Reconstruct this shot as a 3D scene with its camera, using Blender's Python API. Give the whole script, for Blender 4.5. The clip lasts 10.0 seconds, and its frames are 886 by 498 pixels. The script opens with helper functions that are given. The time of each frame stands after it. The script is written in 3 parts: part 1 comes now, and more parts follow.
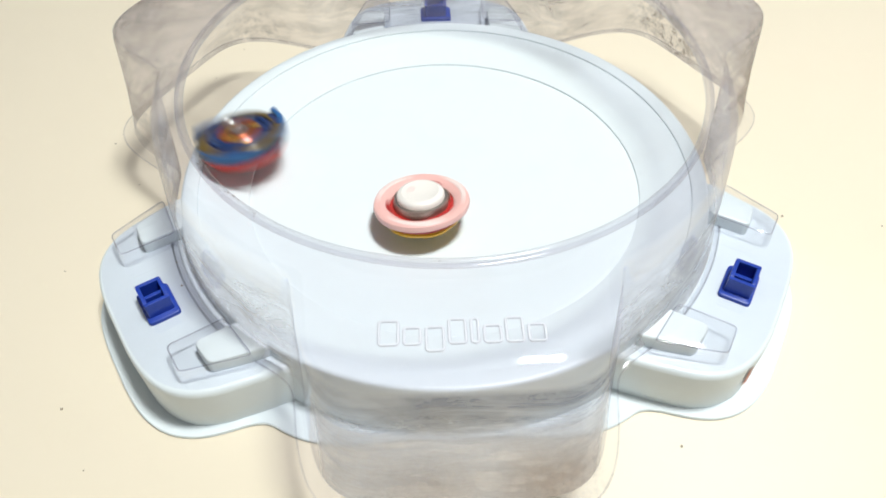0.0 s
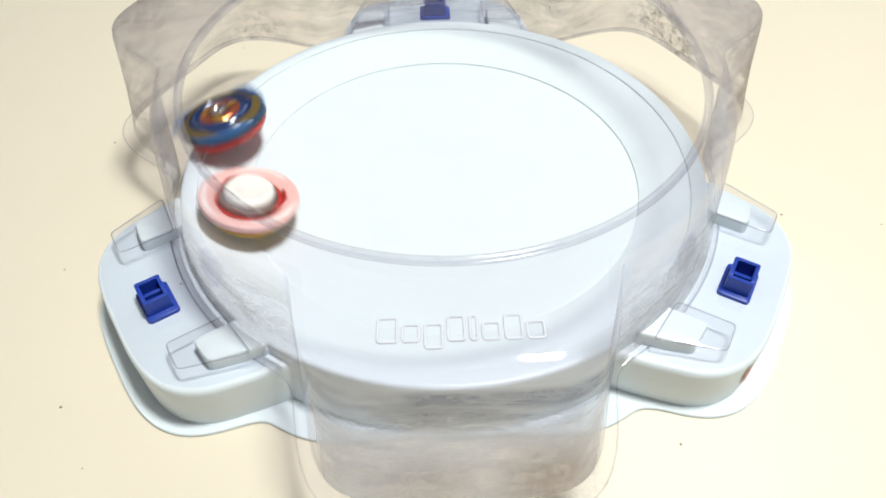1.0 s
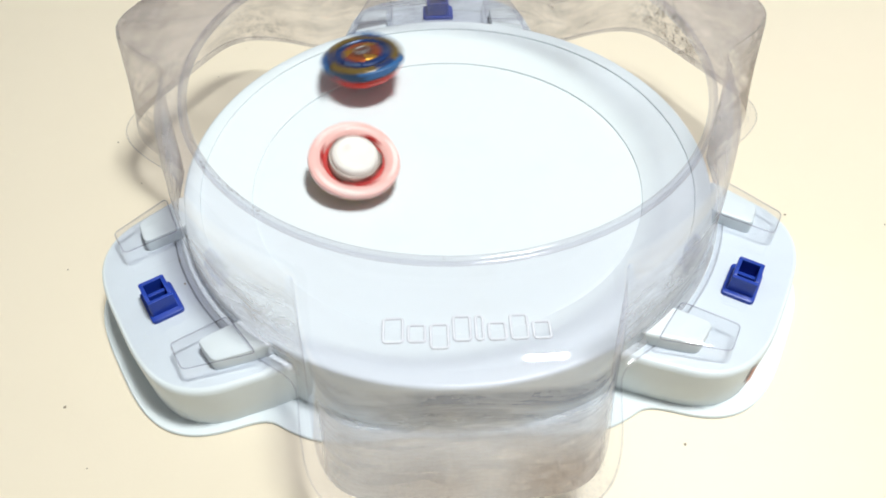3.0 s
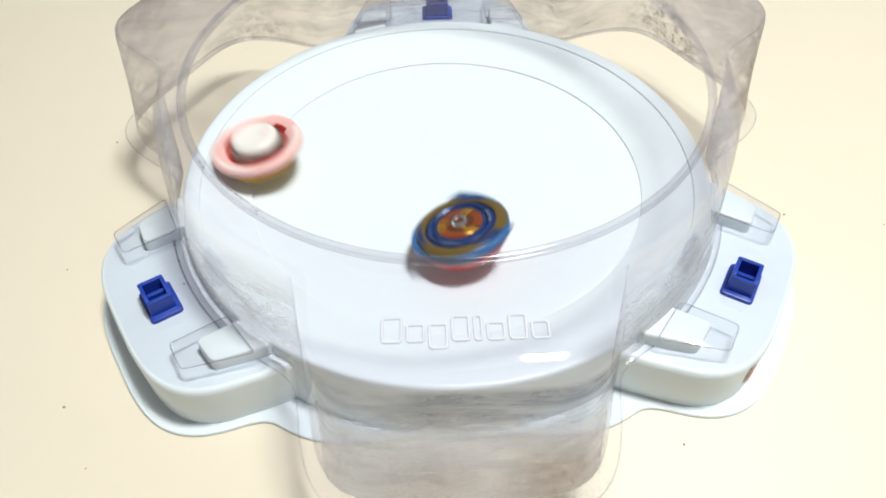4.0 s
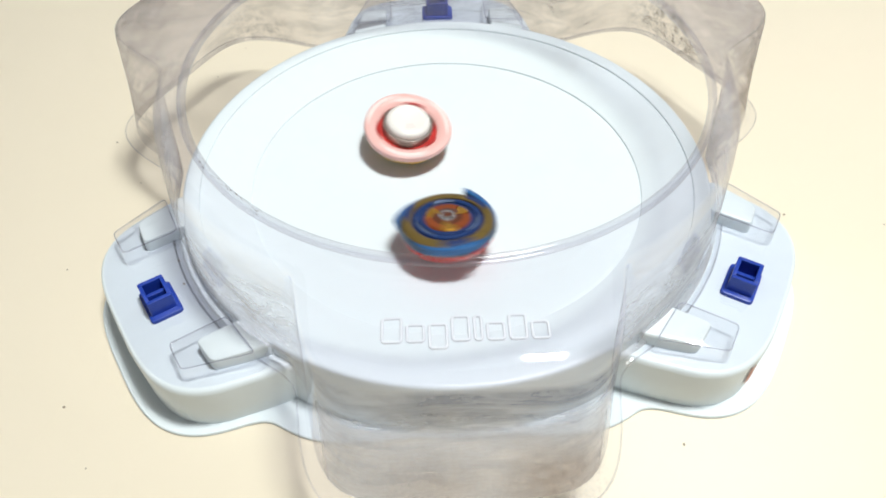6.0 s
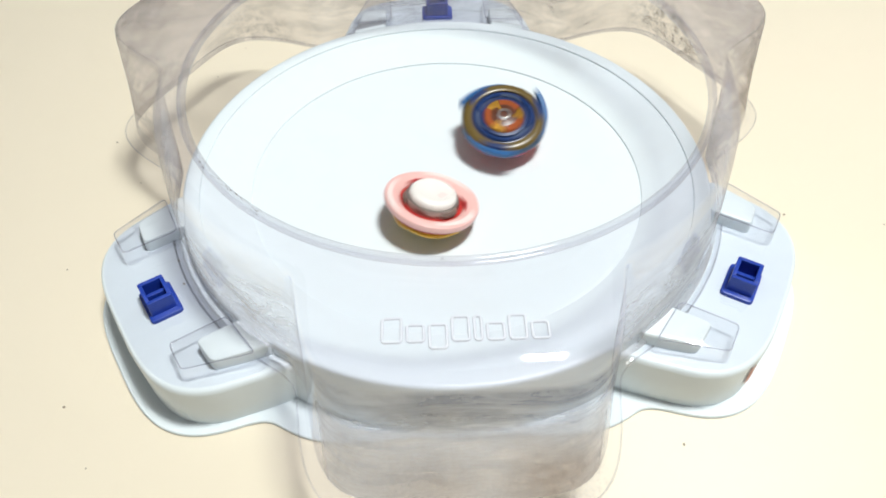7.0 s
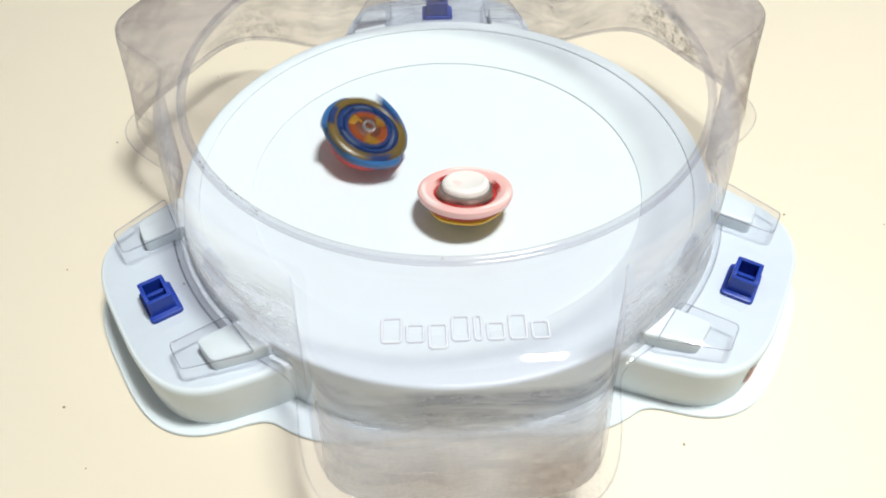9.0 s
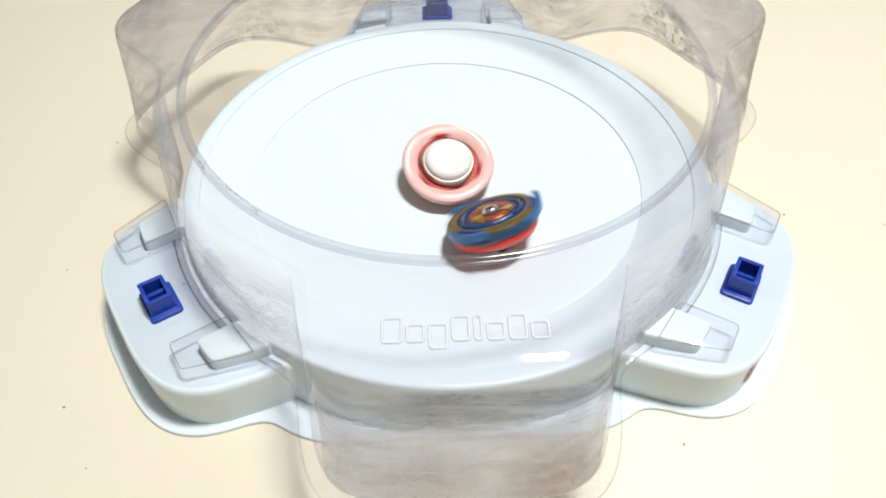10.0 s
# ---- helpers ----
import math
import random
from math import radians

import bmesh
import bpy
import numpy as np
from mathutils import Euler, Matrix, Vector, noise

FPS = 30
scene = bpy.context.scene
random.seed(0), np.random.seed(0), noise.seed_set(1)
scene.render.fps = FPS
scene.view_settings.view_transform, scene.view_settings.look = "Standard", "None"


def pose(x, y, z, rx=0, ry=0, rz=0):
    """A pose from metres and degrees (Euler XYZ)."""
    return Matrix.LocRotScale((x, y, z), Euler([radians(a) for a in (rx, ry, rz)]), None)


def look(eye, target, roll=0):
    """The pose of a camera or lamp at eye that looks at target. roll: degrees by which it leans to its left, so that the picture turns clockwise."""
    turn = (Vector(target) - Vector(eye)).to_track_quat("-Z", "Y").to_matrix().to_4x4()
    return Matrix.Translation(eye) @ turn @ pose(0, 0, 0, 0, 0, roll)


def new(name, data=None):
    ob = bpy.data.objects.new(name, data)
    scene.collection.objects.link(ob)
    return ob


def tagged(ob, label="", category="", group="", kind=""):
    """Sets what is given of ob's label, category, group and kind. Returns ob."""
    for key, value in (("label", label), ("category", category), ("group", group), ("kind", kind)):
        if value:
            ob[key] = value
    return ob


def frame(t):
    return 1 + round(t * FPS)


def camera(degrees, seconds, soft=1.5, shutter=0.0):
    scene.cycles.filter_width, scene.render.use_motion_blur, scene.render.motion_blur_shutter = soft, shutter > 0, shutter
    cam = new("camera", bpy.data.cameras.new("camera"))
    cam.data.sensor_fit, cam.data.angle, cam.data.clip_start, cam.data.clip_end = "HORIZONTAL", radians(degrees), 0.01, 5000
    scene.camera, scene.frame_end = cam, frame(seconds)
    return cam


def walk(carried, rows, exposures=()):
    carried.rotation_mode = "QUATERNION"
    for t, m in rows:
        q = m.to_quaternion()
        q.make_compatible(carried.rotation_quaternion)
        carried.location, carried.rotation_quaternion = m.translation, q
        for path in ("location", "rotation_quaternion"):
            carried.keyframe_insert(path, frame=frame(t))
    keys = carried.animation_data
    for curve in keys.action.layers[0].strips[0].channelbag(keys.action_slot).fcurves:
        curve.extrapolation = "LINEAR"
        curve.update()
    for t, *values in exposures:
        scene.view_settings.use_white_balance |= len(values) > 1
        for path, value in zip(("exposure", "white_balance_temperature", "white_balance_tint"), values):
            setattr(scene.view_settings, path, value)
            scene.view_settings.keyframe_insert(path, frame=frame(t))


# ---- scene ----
# ---- camera ----
cam = camera(61.35, 10.0, soft=1.8, shutter=0.3)
EYE = (-0.002, -0.27618, 0.28543)
VIEW = look(EYE, (-0.002, -0.27618 + 0.65926, 0.28543 - 0.75192), -0.443)
SHAKE = ((0.0, 1.0, 0.8), (0.25, 0.2, 0.2), (0.5, -0.5, -0.1), (0.85, -0.2, 0.0), (1.0, 1.4, 0.0), (1.15, 0.4, 0.0), (1.35, -0.5, 0.0),
         (2.7, -0.5, 0.0), (3.8, 0.0, 0.0), (10.0, 0.0, 0.0))  # sideways and upwards, in mm
walk(cam, [(t, VIEW @ pose(x / 1000, y / 1000, 0)) for t, x, y in SHAKE], exposures=[(0.0, 0.0), (10.0, 0.0)])

# ---- light ----
# even background, added as fill that enters by the made-up wall openings
world = bpy.data.worlds.new("room_fill_light")
scene.world = world
world.use_nodes = True
world.node_tree.nodes["Background"].inputs["Color"].default_value = (0.90, 0.95, 1.0, 1)
world.node_tree.nodes["Background"].inputs["Strength"].default_value = 0.30
CEILING = 1.72
LAMP = (0.37, -0.10, CEILING - 0.05)
lamp_data = bpy.data.lights.new("ceiling_panel_light", "AREA")
lamp_data.shape, lamp_data.size, lamp_data.size_y = "RECTANGLE", 0.28, 0.2
lamp_data.energy, lamp_data.color = 30.6, (0.96, 1.0, 0.99)
lamp = new("ceiling_panel_light", lamp_data)
lamp.matrix_world = look(LAMP, (LAMP[0], LAMP[1], 0.0))


# ---- materials ----
def material(name, color, rough=0.5, metal=0.0, spec=0.5, vary=0.06, scale=60.0, bump=0.0, bump_scale=400.0, stain=None,
             stain_scale=8.0, stain_amount=0.0):
    m = bpy.data.materials.new(name)
    m.use_nodes = True
    t = m.node_tree
    b = t.nodes["Principled BSDF"]
    b.inputs["Roughness"].default_value, b.inputs["Metallic"].default_value = rough, metal
    b.inputs["Specular IOR Level"].default_value = spec
    co = t.nodes.new("ShaderNodeTexCoord")
    n = t.nodes.new("ShaderNodeTexNoise")
    n.inputs["Scale"].default_value, n.inputs["Detail"].default_value = scale, 5
    t.links.new(co.outputs["Object"], n.inputs["Vector"])
    mix = t.nodes.new("ShaderNodeMix")
    mix.data_type = "RGBA"
    mix.inputs[6].default_value = (*[c * (1 - vary) for c in color], 1)
    mix.inputs[7].default_value = (*[min(1, c * (1 + vary)) for c in color], 1)
    t.links.new(n.outputs["Fac"], mix.inputs[0])
    out = mix.outputs[2]
    if stain:
        n2 = t.nodes.new("ShaderNodeTexNoise")
        n2.inputs["Scale"].default_value, n2.inputs["Detail"].default_value = stain_scale, 8
        t.links.new(co.outputs["Object"], n2.inputs["Vector"])
        ramp = t.nodes.new("ShaderNodeMapRange")
        ramp.inputs[1].default_value, ramp.inputs[2].default_value = 0.5, 0.85
        ramp.inputs[3].default_value, ramp.inputs[4].default_value = 0.0, stain_amount
        t.links.new(n2.outputs["Fac"], ramp.inputs[0])
        mix2 = t.nodes.new("ShaderNodeMix")
        mix2.data_type = "RGBA"
        t.links.new(ramp.outputs[0], mix2.inputs[0])
        t.links.new(out, mix2.inputs[6])
        mix2.inputs[7].default_value = (*stain, 1)
        out = mix2.outputs[2]
    t.links.new(out, b.inputs["Base Color"])
    if bump:
        n3 = t.nodes.new("ShaderNodeTexNoise")
        n3.inputs["Scale"].default_value, n3.inputs["Detail"].default_value = bump_scale, 4
        t.links.new(co.outputs["Object"], n3.inputs["Vector"])
        bp = t.nodes.new("ShaderNodeBump")
        bp.inputs["Strength"].default_value, bp.inputs["Distance"].default_value = bump, 0.001
        t.links.new(n3.outputs["Fac"], bp.inputs["Height"])
        t.links.new(bp.outputs["Normal"], b.inputs["Normal"])
    return m


def clear_plastic(name, tint, haze, haze_color, low, high, gloss=0.04, mirror=0.05, milk=0.0):
    """Thin clear sheet: passes light, mirrors at grazing angles, with streaky scuffs and grime."""
    m = bpy.data.materials.new(name)
    m.use_nodes = True
    t = m.node_tree
    t.nodes.remove(t.nodes["Principled BSDF"])
    out = t.nodes["Material Output"]
    tr = t.nodes.new("ShaderNodeBsdfTransparent")
    tr.inputs["Color"].default_value = (*tint, 1)
    gl = t.nodes.new("ShaderNodeBsdfGlossy")
    gl.inputs["Roughness"].default_value = gloss
    lw = t.nodes.new("ShaderNodeLayerWeight")
    lw.inputs["Blend"].default_value = 0.5
    pw = t.nodes.new("ShaderNodeMath")
    pw.operation, pw.inputs[1].default_value = "POWER", 3.0
    t.links.new(lw.outputs["Facing"], pw.inputs[0])
    fr = t.nodes.new("ShaderNodeMapRange")
    fr.inputs[3].default_value, fr.inputs[4].default_value = mirror, 0.48
    t.links.new(pw.outputs[0], fr.inputs[0])
    clean = t.nodes.new("ShaderNodeMixShader")
    t.links.new(fr.outputs[0], clean.inputs[0])
    t.links.new(tr.outputs[0], clean.inputs[1])
    t.links.new(gl.outputs[0], clean.inputs[2])
    co = t.nodes.new("ShaderNodeTexCoord")
    mp = t.nodes.new("ShaderNodeMapping")
    mp.inputs["Scale"].default_value = (19, 34, 78)
    mp.inputs["Rotation"].default_value = (0, 0, 0.12)
    t.links.new(co.outputs["Object"], mp.inputs["Vector"])
    n = t.nodes.new("ShaderNodeTexNoise")
    n.inputs["Scale"].default_value, n.inputs["Detail"].default_value, n.inputs["Roughness"].default_value = 1.0, 9, 0.68
    n.inputs["Distortion"].default_value = 1.2
    t.links.new(mp.outputs[0], n.inputs["Vector"])
    n2 = t.nodes.new("ShaderNodeTexNoise")
    n2.inputs["Scale"].default_value, n2.inputs["Detail"].default_value = 14.0, 3
    t.links.new(co.outputs["Object"], n2.inputs["Vector"])
    mul = t.nodes.new("ShaderNodeMath")
    mul.operation = "MULTIPLY"
    t.links.new(n.outputs["Fac"], mul.inputs[0])
    t.links.new(n2.outputs["Fac"], mul.inputs[1])
    mr0 = t.nodes.new("ShaderNodeMapRange")
    mr0.inputs[1].default_value, mr0.inputs[2].default_value = 0.18, 0.38
    mr0.inputs[3].default_value, mr0.inputs[4].default_value = low, high
    t.links.new(mul.outputs[0], mr0.inputs[0])
    # grime gathers on the far pockets and on the lower walls, the near roof is wiped
    sep = t.nodes.new("ShaderNodeSeparateXYZ")
    t.links.new(co.outputs["Object"], sep.inputs[0])
    far = t.nodes.new("ShaderNodeMapRange")
    far.inputs[1].default_value, far.inputs[2].default_value, far.inputs[3].default_value = -0.1, 0.03, 0.12
    far.inputs[4].default_value = 0.85
    t.links.new(sep.outputs["Y"], far.inputs[0])
    deep = t.nodes.new("ShaderNodeMapRange")
    deep.inputs[1].default_value, deep.inputs[2].default_value = 0.09, 0.064
    t.links.new(sep.outputs["Z"], deep.inputs[0])
    # the side walls of the near pocket are cleaner than its front
    ax = t.nodes.new("ShaderNodeMath")
    ax.operation = "ABSOLUTE"
    t.links.new(sep.outputs["X"], ax.inputs[0])
    sx = t.nodes.new("ShaderNodeMapRange")
    sx.inputs[1].default_value, sx.inputs[2].default_value, sx.inputs[3].default_value, sx.inputs[4].default_value = 0.048, 0.0505, 1.0, 0.35
    t.links.new(ax.outputs[0], sx.inputs[0])
    sy = t.nodes.new("ShaderNodeMapRange")
    sy.inputs[1].default_value, sy.inputs[2].default_value = -0.135, -0.11
    t.links.new(sep.outputs["Y"], sy.inputs[0])
    sm = t.nodes.new("ShaderNodeMath")
    sm.operation = "MAXIMUM"
    t.links.new(sx.outputs[0], sm.inputs[0])
    t.links.new(sy.outputs[0], sm.inputs[1])
    wallm = t.nodes.new("ShaderNodeMath")
    wallm.operation = "MULTIPLY"
    # scuffs right up to the near pocket's roof, with the bowl wall's shade painted in
    ny = t.nodes.new("ShaderNodeMapRange")
    ny.inputs[1].default_value, ny.inputs[2].default_value = -0.125, -0.15
    t.links.new(sep.outputs["Y"], ny.inputs[0])
    top_scuff_shade = t.nodes.new("ShaderNodeMapRange")
    top_scuff_shade.inputs[1].default_value, top_scuff_shade.inputs[2].default_value, top_scuff_shade.inputs[4].default_value = 0.0895, 0.0865, 1.05
    t.links.new(sep.outputs["Z"], top_scuff_shade.inputs[0])
    front_scuff_shade = t.nodes.new("ShaderNodeMath")
    front_scuff_shade.operation = "MULTIPLY"
    t.links.new(ny.outputs[0], front_scuff_shade.inputs[0])
    t.links.new(top_scuff_shade.outputs[0], front_scuff_shade.inputs[1])
    soft_deep = t.nodes.new("ShaderNodeMath")
    soft_deep.operation, soft_deep.inputs[1].default_value = "MULTIPLY", 0.85
    t.links.new(deep.outputs[0], soft_deep.inputs[0])
    dn = t.nodes.new("ShaderNodeMath")
    dn.operation = "MAXIMUM"
    t.links.new(soft_deep.outputs[0], dn.inputs[0])
    t.links.new(front_scuff_shade.outputs[0], dn.inputs[1])
    t.links.new(dn.outputs[0], wallm.inputs[0])
    t.links.new(sm.outputs[0], wallm.inputs[1])
    mid = t.nodes.new("ShaderNodeMapRange")
    mid.inputs[1].default_value, mid.inputs[2].default_value, mid.inputs[3].default_value, mid.inputs[4].default_value = 0.05, 0.1, 0.35, 1.0
    t.links.new(ax.outputs[0], mid.inputs[0])
    far_side = t.nodes.new("ShaderNodeMath")
    far_side.operation = "MULTIPLY"
    t.links.new(far.outputs[0], far_side.inputs[0])
    t.links.new(mid.outputs[0], far_side.inputs[1])
    most = t.nodes.new("ShaderNodeMath")
    most.operation = "MAXIMUM"
    t.links.new(far_side.outputs[0], most.inputs[0])
    t.links.new(wallm.outputs[0], most.inputs[1])
    mr = t.nodes.new("ShaderNodeMath")
    mr.operation = "MULTIPLY"
    t.links.new(mr0.outputs[0], mr.inputs[0])
    t.links.new(most.outputs[0], mr.inputs[1])
    hue = t.nodes.new("ShaderNodeTexNoise")
    hue.inputs["Scale"].default_value, hue.inputs["Detail"].default_value = 22.0, 6
    t.links.new(co.outputs["Object"], hue.inputs["Vector"])
    hr = t.nodes.new("ShaderNodeMapRange")
    hr.inputs[1].default_value, hr.inputs[2].default_value = 0.53, 0.7
    t.links.new(hue.outputs["Fac"], hr.inputs[0])
    hm = t.nodes.new("ShaderNodeMix")
    hm.data_type = "RGBA"
    base_tone = t.nodes.new("ShaderNodeMix")
    base_tone.data_type = "RGBA"
    # near scuffs turn dark lavender, which paints in the shade on the bowl's wall
    base_tone.inputs[7].default_value = (haze_color[0] * 0.62, haze_color[1] * 0.74, haze_color[2] * 0.98, 1)
    t.links.new(ny.outputs[0], base_tone.inputs[0])
    t.links.new(base_tone.outputs[2], hm.inputs[6])
    my = t.nodes.new("ShaderNodeMapRange")
    my.inputs[1].default_value, my.inputs[2].default_value = 0.03, -0.03
    t.links.new(sep.outputs["Y"], my.inputs[0])
    side_tone = t.nodes.new("ShaderNodeMix")
    side_tone.data_type = "RGBA"
    side_tone.inputs[6].default_value = (*haze_color, 1)
    side_tone.inputs[7].default_value = (0.7, 0.675, 0.66, 1)
    t.links.new(my.outputs[0], side_tone.inputs[0])
    t.links.new(side_tone.outputs[2], base_tone.inputs[6])
    hm.inputs[7].default_value = (0.22, 0.13, 0.07, 1)
    t.links.new(hr.outputs[0], hm.inputs[0])
    # the foot of the near pocket is rubbed milky, with fine level scratches
    fz = t.nodes.new("ShaderNodeMapRange")
    fz.inputs[1].default_value, fz.inputs[2].default_value = 0.0755, 0.0665
    ragged = t.nodes.new("ShaderNodeMath")
    ragged.operation, ragged.inputs[1].default_value = "MULTIPLY_ADD", 0.026
    t.links.new(sep.outputs["Z"], ragged.inputs[2])
    t.links.new(ragged.outputs[0], fz.inputs[0])
    fy = t.nodes.new("ShaderNodeMapRange")
    fy.inputs[1].default_value, fy.inputs[2].default_value = -0.14, -0.155
    t.links.new(sep.outputs["Y"], fy.inputs[0])
    fm = t.nodes.new("ShaderNodeMapping")
    fm.inputs["Scale"].default_value = (38, 60, 190)
    fm.inputs["Rotation"].default_value = (0, 0.03, 0)
    t.links.new(co.outputs["Object"], fm.inputs["Vector"])
    fn = t.nodes.new("ShaderNodeTexNoise")
    fn.inputs["Scale"].default_value, fn.inputs["Detail"].default_value, fn.inputs["Roughness"].default_value = 1.0, 10, 0.72
    fn.inputs["Distortion"].default_value = 0.35
    t.links.new(fm.outputs[0], fn.inputs["Vector"])
    centred = t.nodes.new("ShaderNodeMath")
    centred.operation, centred.inputs[1].default_value = "SUBTRACT", 0.5
    t.links.new(fn.outputs["Fac"], centred.inputs[0])
    t.links.new(centred.outputs[0], ragged.inputs[0])
    fa = t.nodes.new("ShaderNodeMapRange")
    fa.inputs[1].default_value, fa.inputs[2].default_value, fa.inputs[3].default_value, fa.inputs[4].default_value = 0.34, 0.62, 0.62, 0.98
    t.links.new(fn.outputs["Fac"], fa.inputs[0])
    rub = t.nodes.new("ShaderNodeMath")
    rub.operation = "MULTIPLY"
    t.links.new(fz.outputs[0], rub.inputs[0])
    t.links.new(fy.outputs[0], rub.inputs[1])
    front = t.nodes.new("ShaderNodeMath")
    front.operation = "MULTIPLY"
    t.links.new(rub.outputs[0], front.inputs[0])
    t.links.new(sx.outputs[0], front.inputs[1])
    amount_ = t.nodes.new("ShaderNodeMath")
    amount_.operation = "MULTIPLY"
    t.links.new(front.outputs[0], amount_.inputs[0])
    t.links.new(fa.outputs[0], amount_.inputs[1])
    keep = t.nodes.new("ShaderNodeMath")
    keep.operation, keep.inputs[1].default_value = "MULTIPLY", milk
    t.links.new(amount_.outputs[0], keep.inputs[0])
    total = t.nodes.new("ShaderNodeMath")
    total.operation = "MAXIMUM"
    t.links.new(mr.outputs[0], total.inputs[0])
    t.links.new(keep.outputs[0], total.inputs[1])
    pale = t.nodes.new("ShaderNodeMix")
    pale.data_type = "RGBA"
    pale.inputs[6].default_value = (0.93, 0.925, 0.95, 1)
    pale.inputs[7].default_value = (0.86, 0.82, 0.80, 1)
    t.links.new(hr.outputs[0], pale.inputs[0])
    both_tones = t.nodes.new("ShaderNodeMix")
    both_tones.data_type = "RGBA"
    t.links.new(front.outputs[0], both_tones.inputs[0])
    t.links.new(hm.outputs[2], both_tones.inputs[6])
    t.links.new(pale.outputs[2], both_tones.inputs[7])
    hm = both_tones
    spot = total.outputs[0]
    for place, size, amount, shade in ((Vector((0.1275, 0.105, 0.046)), 0.024, 0.85, (0.13, 0.085, 0.045)),
                                       (Vector((0.139, 0.091, 0.037)), 0.016, 0.6, (0.17, 0.12, 0.075)),
                                       (Vector((-0.107, 0.121, 0.035)), 0.026, 0.4, (0.14, 0.10, 0.07)),
                                       (Vector((0.034, -0.167, 0.036)), 0.026, 0.5, (0.52, 0.36, 0.24)),
                                       (Vector((-0.012, -0.167, 0.034)), 0.026, 0.35, (0.56, 0.43, 0.33))):
        vd = t.nodes.new("ShaderNodeVectorMath")
        vd.operation = "DISTANCE"
        vd.inputs[1].default_value = place
        t.links.new(co.outputs["Object"], vd.inputs[0])
        fall = t.nodes.new("ShaderNodeMapRange")
        fall.inputs[1].default_value, fall.inputs[2].default_value = size, size * 0.25
        fall.inputs[3].default_value, fall.inputs[4].default_value = 0.0, amount
        t.links.new(vd.outputs["Value"], fall.inputs[0])
        scr = t.nodes.new("ShaderNodeTexNoise")
        scr.inputs["Scale"].default_value, scr.inputs["Detail"].default_value, scr.inputs["Roughness"].default_value = 150.0, 9, 0.8
        scr.inputs["Distortion"].default_value = 0.5
        t.links.new(co.outputs["Object"], scr.inputs["Vector"])
        sr = t.nodes.new("ShaderNodeMapRange")
        sr.inputs[1].default_value, sr.inputs[2].default_value = 0.46, 0.66
        t.links.new(scr.outputs["Fac"], sr.inputs[0])
        both = t.nodes.new("ShaderNodeMath")
        both.operation = "MULTIPLY_ADD"
        t.links.new(fall.outputs[0], both.inputs[0])
        t.links.new(sr.outputs[0], both.inputs[1])
        t.links.new(spot, both.inputs[2])
        spot = both.outputs[0]
        tone = t.nodes.new("ShaderNodeMix")
        tone.data_type = "RGBA"
        t.links.new(fall.outputs[0], tone.inputs[0])
        t.links.new(hm.outputs[2], tone.inputs[6])
        tone.inputs[7].default_value = (*shade, 1)
        hm = tone
    df = t.nodes.new("ShaderNodeBsdfDiffuse")
    t.links.new(hm.outputs[2], df.inputs["Color"])
    # scuffs scatter light forwards as well as back
    tl = t.nodes.new("ShaderNodeBsdfTranslucent")
    t.links.new(hm.outputs[2], tl.inputs["Color"])
    rough_skin = t.nodes.new("ShaderNodeMixShader")
    rough_skin.inputs[0].default_value = 0.58
    t.links.new(df.outputs[0], rough_skin.inputs[1])
    t.links.new(tl.outputs[0], rough_skin.inputs[2])
    mixd = t.nodes.new("ShaderNodeMixShader")
    t.links.new(spot, mixd.inputs[0])
    t.links.new(clean.outputs[0], mixd.inputs[1])
    t.links.new(rough_skin.outputs[0], mixd.inputs[2])
    t.links.new(mixd.outputs[0], out.inputs["Surface"])
    return m


TABLE = material("cream_laminate", (0.83, 0.742, 0.588), 0.45, spec=0.3, vary=0.015, scale=5, bump=0.03, bump_scale=900,
                 stain=(0.55, 0.48, 0.36), stain_scale=30, stain_amount=0.03)
WALL = material("wall_paint", (0.70, 0.71, 0.72), 0.9, vary=0.03, scale=3)
CEIL = material("ceiling_paint", (0.8, 0.8, 0.79), 0.9, vary=0.02, scale=3)
FLOORM = material("floor_boards", (0.33, 0.25, 0.18), 0.6, vary=0.15, scale=6)
WHITE = material("white_plastic", (0.755, 0.82, 0.845), 0.35, spec=0.4, vary=0.01, scale=20, bump=0.01,
                 stain=(0.55, 0.53, 0.5), stain_scale=45, stain_amount=0.12)
BLUE = material("blue_plastic", (0.012, 0.048, 0.36), 0.4, vary=0.08, scale=200, bump=0.03)
CLEAR = clear_plastic("scuffed_clear_plastic", (0.955, 0.946, 0.985), 0.1, (0.38, 0.335, 0.32), 0.11, 0.62, milk=1.0)
CLEAN = clear_plastic("clear_plastic", (0.965, 0.965, 0.98), 0.1, (0.6, 0.6, 0.62), 0.0, 0.05)
# opaque pale tone puts the glints of clear raised strokes into the colour
MARK = material("glint_pale_plastic", (0.74, 0.76, 0.82), 0.2, spec=0.8, vary=0.03, scale=200)
EDGE = clear_plastic("plastic_edge_line", (0.95, 0.95, 0.965), 0.1, (0.5, 0.5, 0.53), 0.0, 0.12)
RIMCLEAR = clear_plastic("rim_plastic", (0.938, 0.936, 0.96), 0.1, (0.5, 0.49, 0.52), 0.02, 0.4, 0.16, 0.07)
SHEET = clear_plastic("lavender_clear_sheet", (0.955, 0.958, 0.988), 0.1, (0.5, 0.5, 0.53), 0.0, 0.04)
TABCLEAR = clear_plastic("tab_plastic", (0.985, 0.985, 0.995), 0.1, (0.6, 0.6, 0.62), 0.0, 0.03)
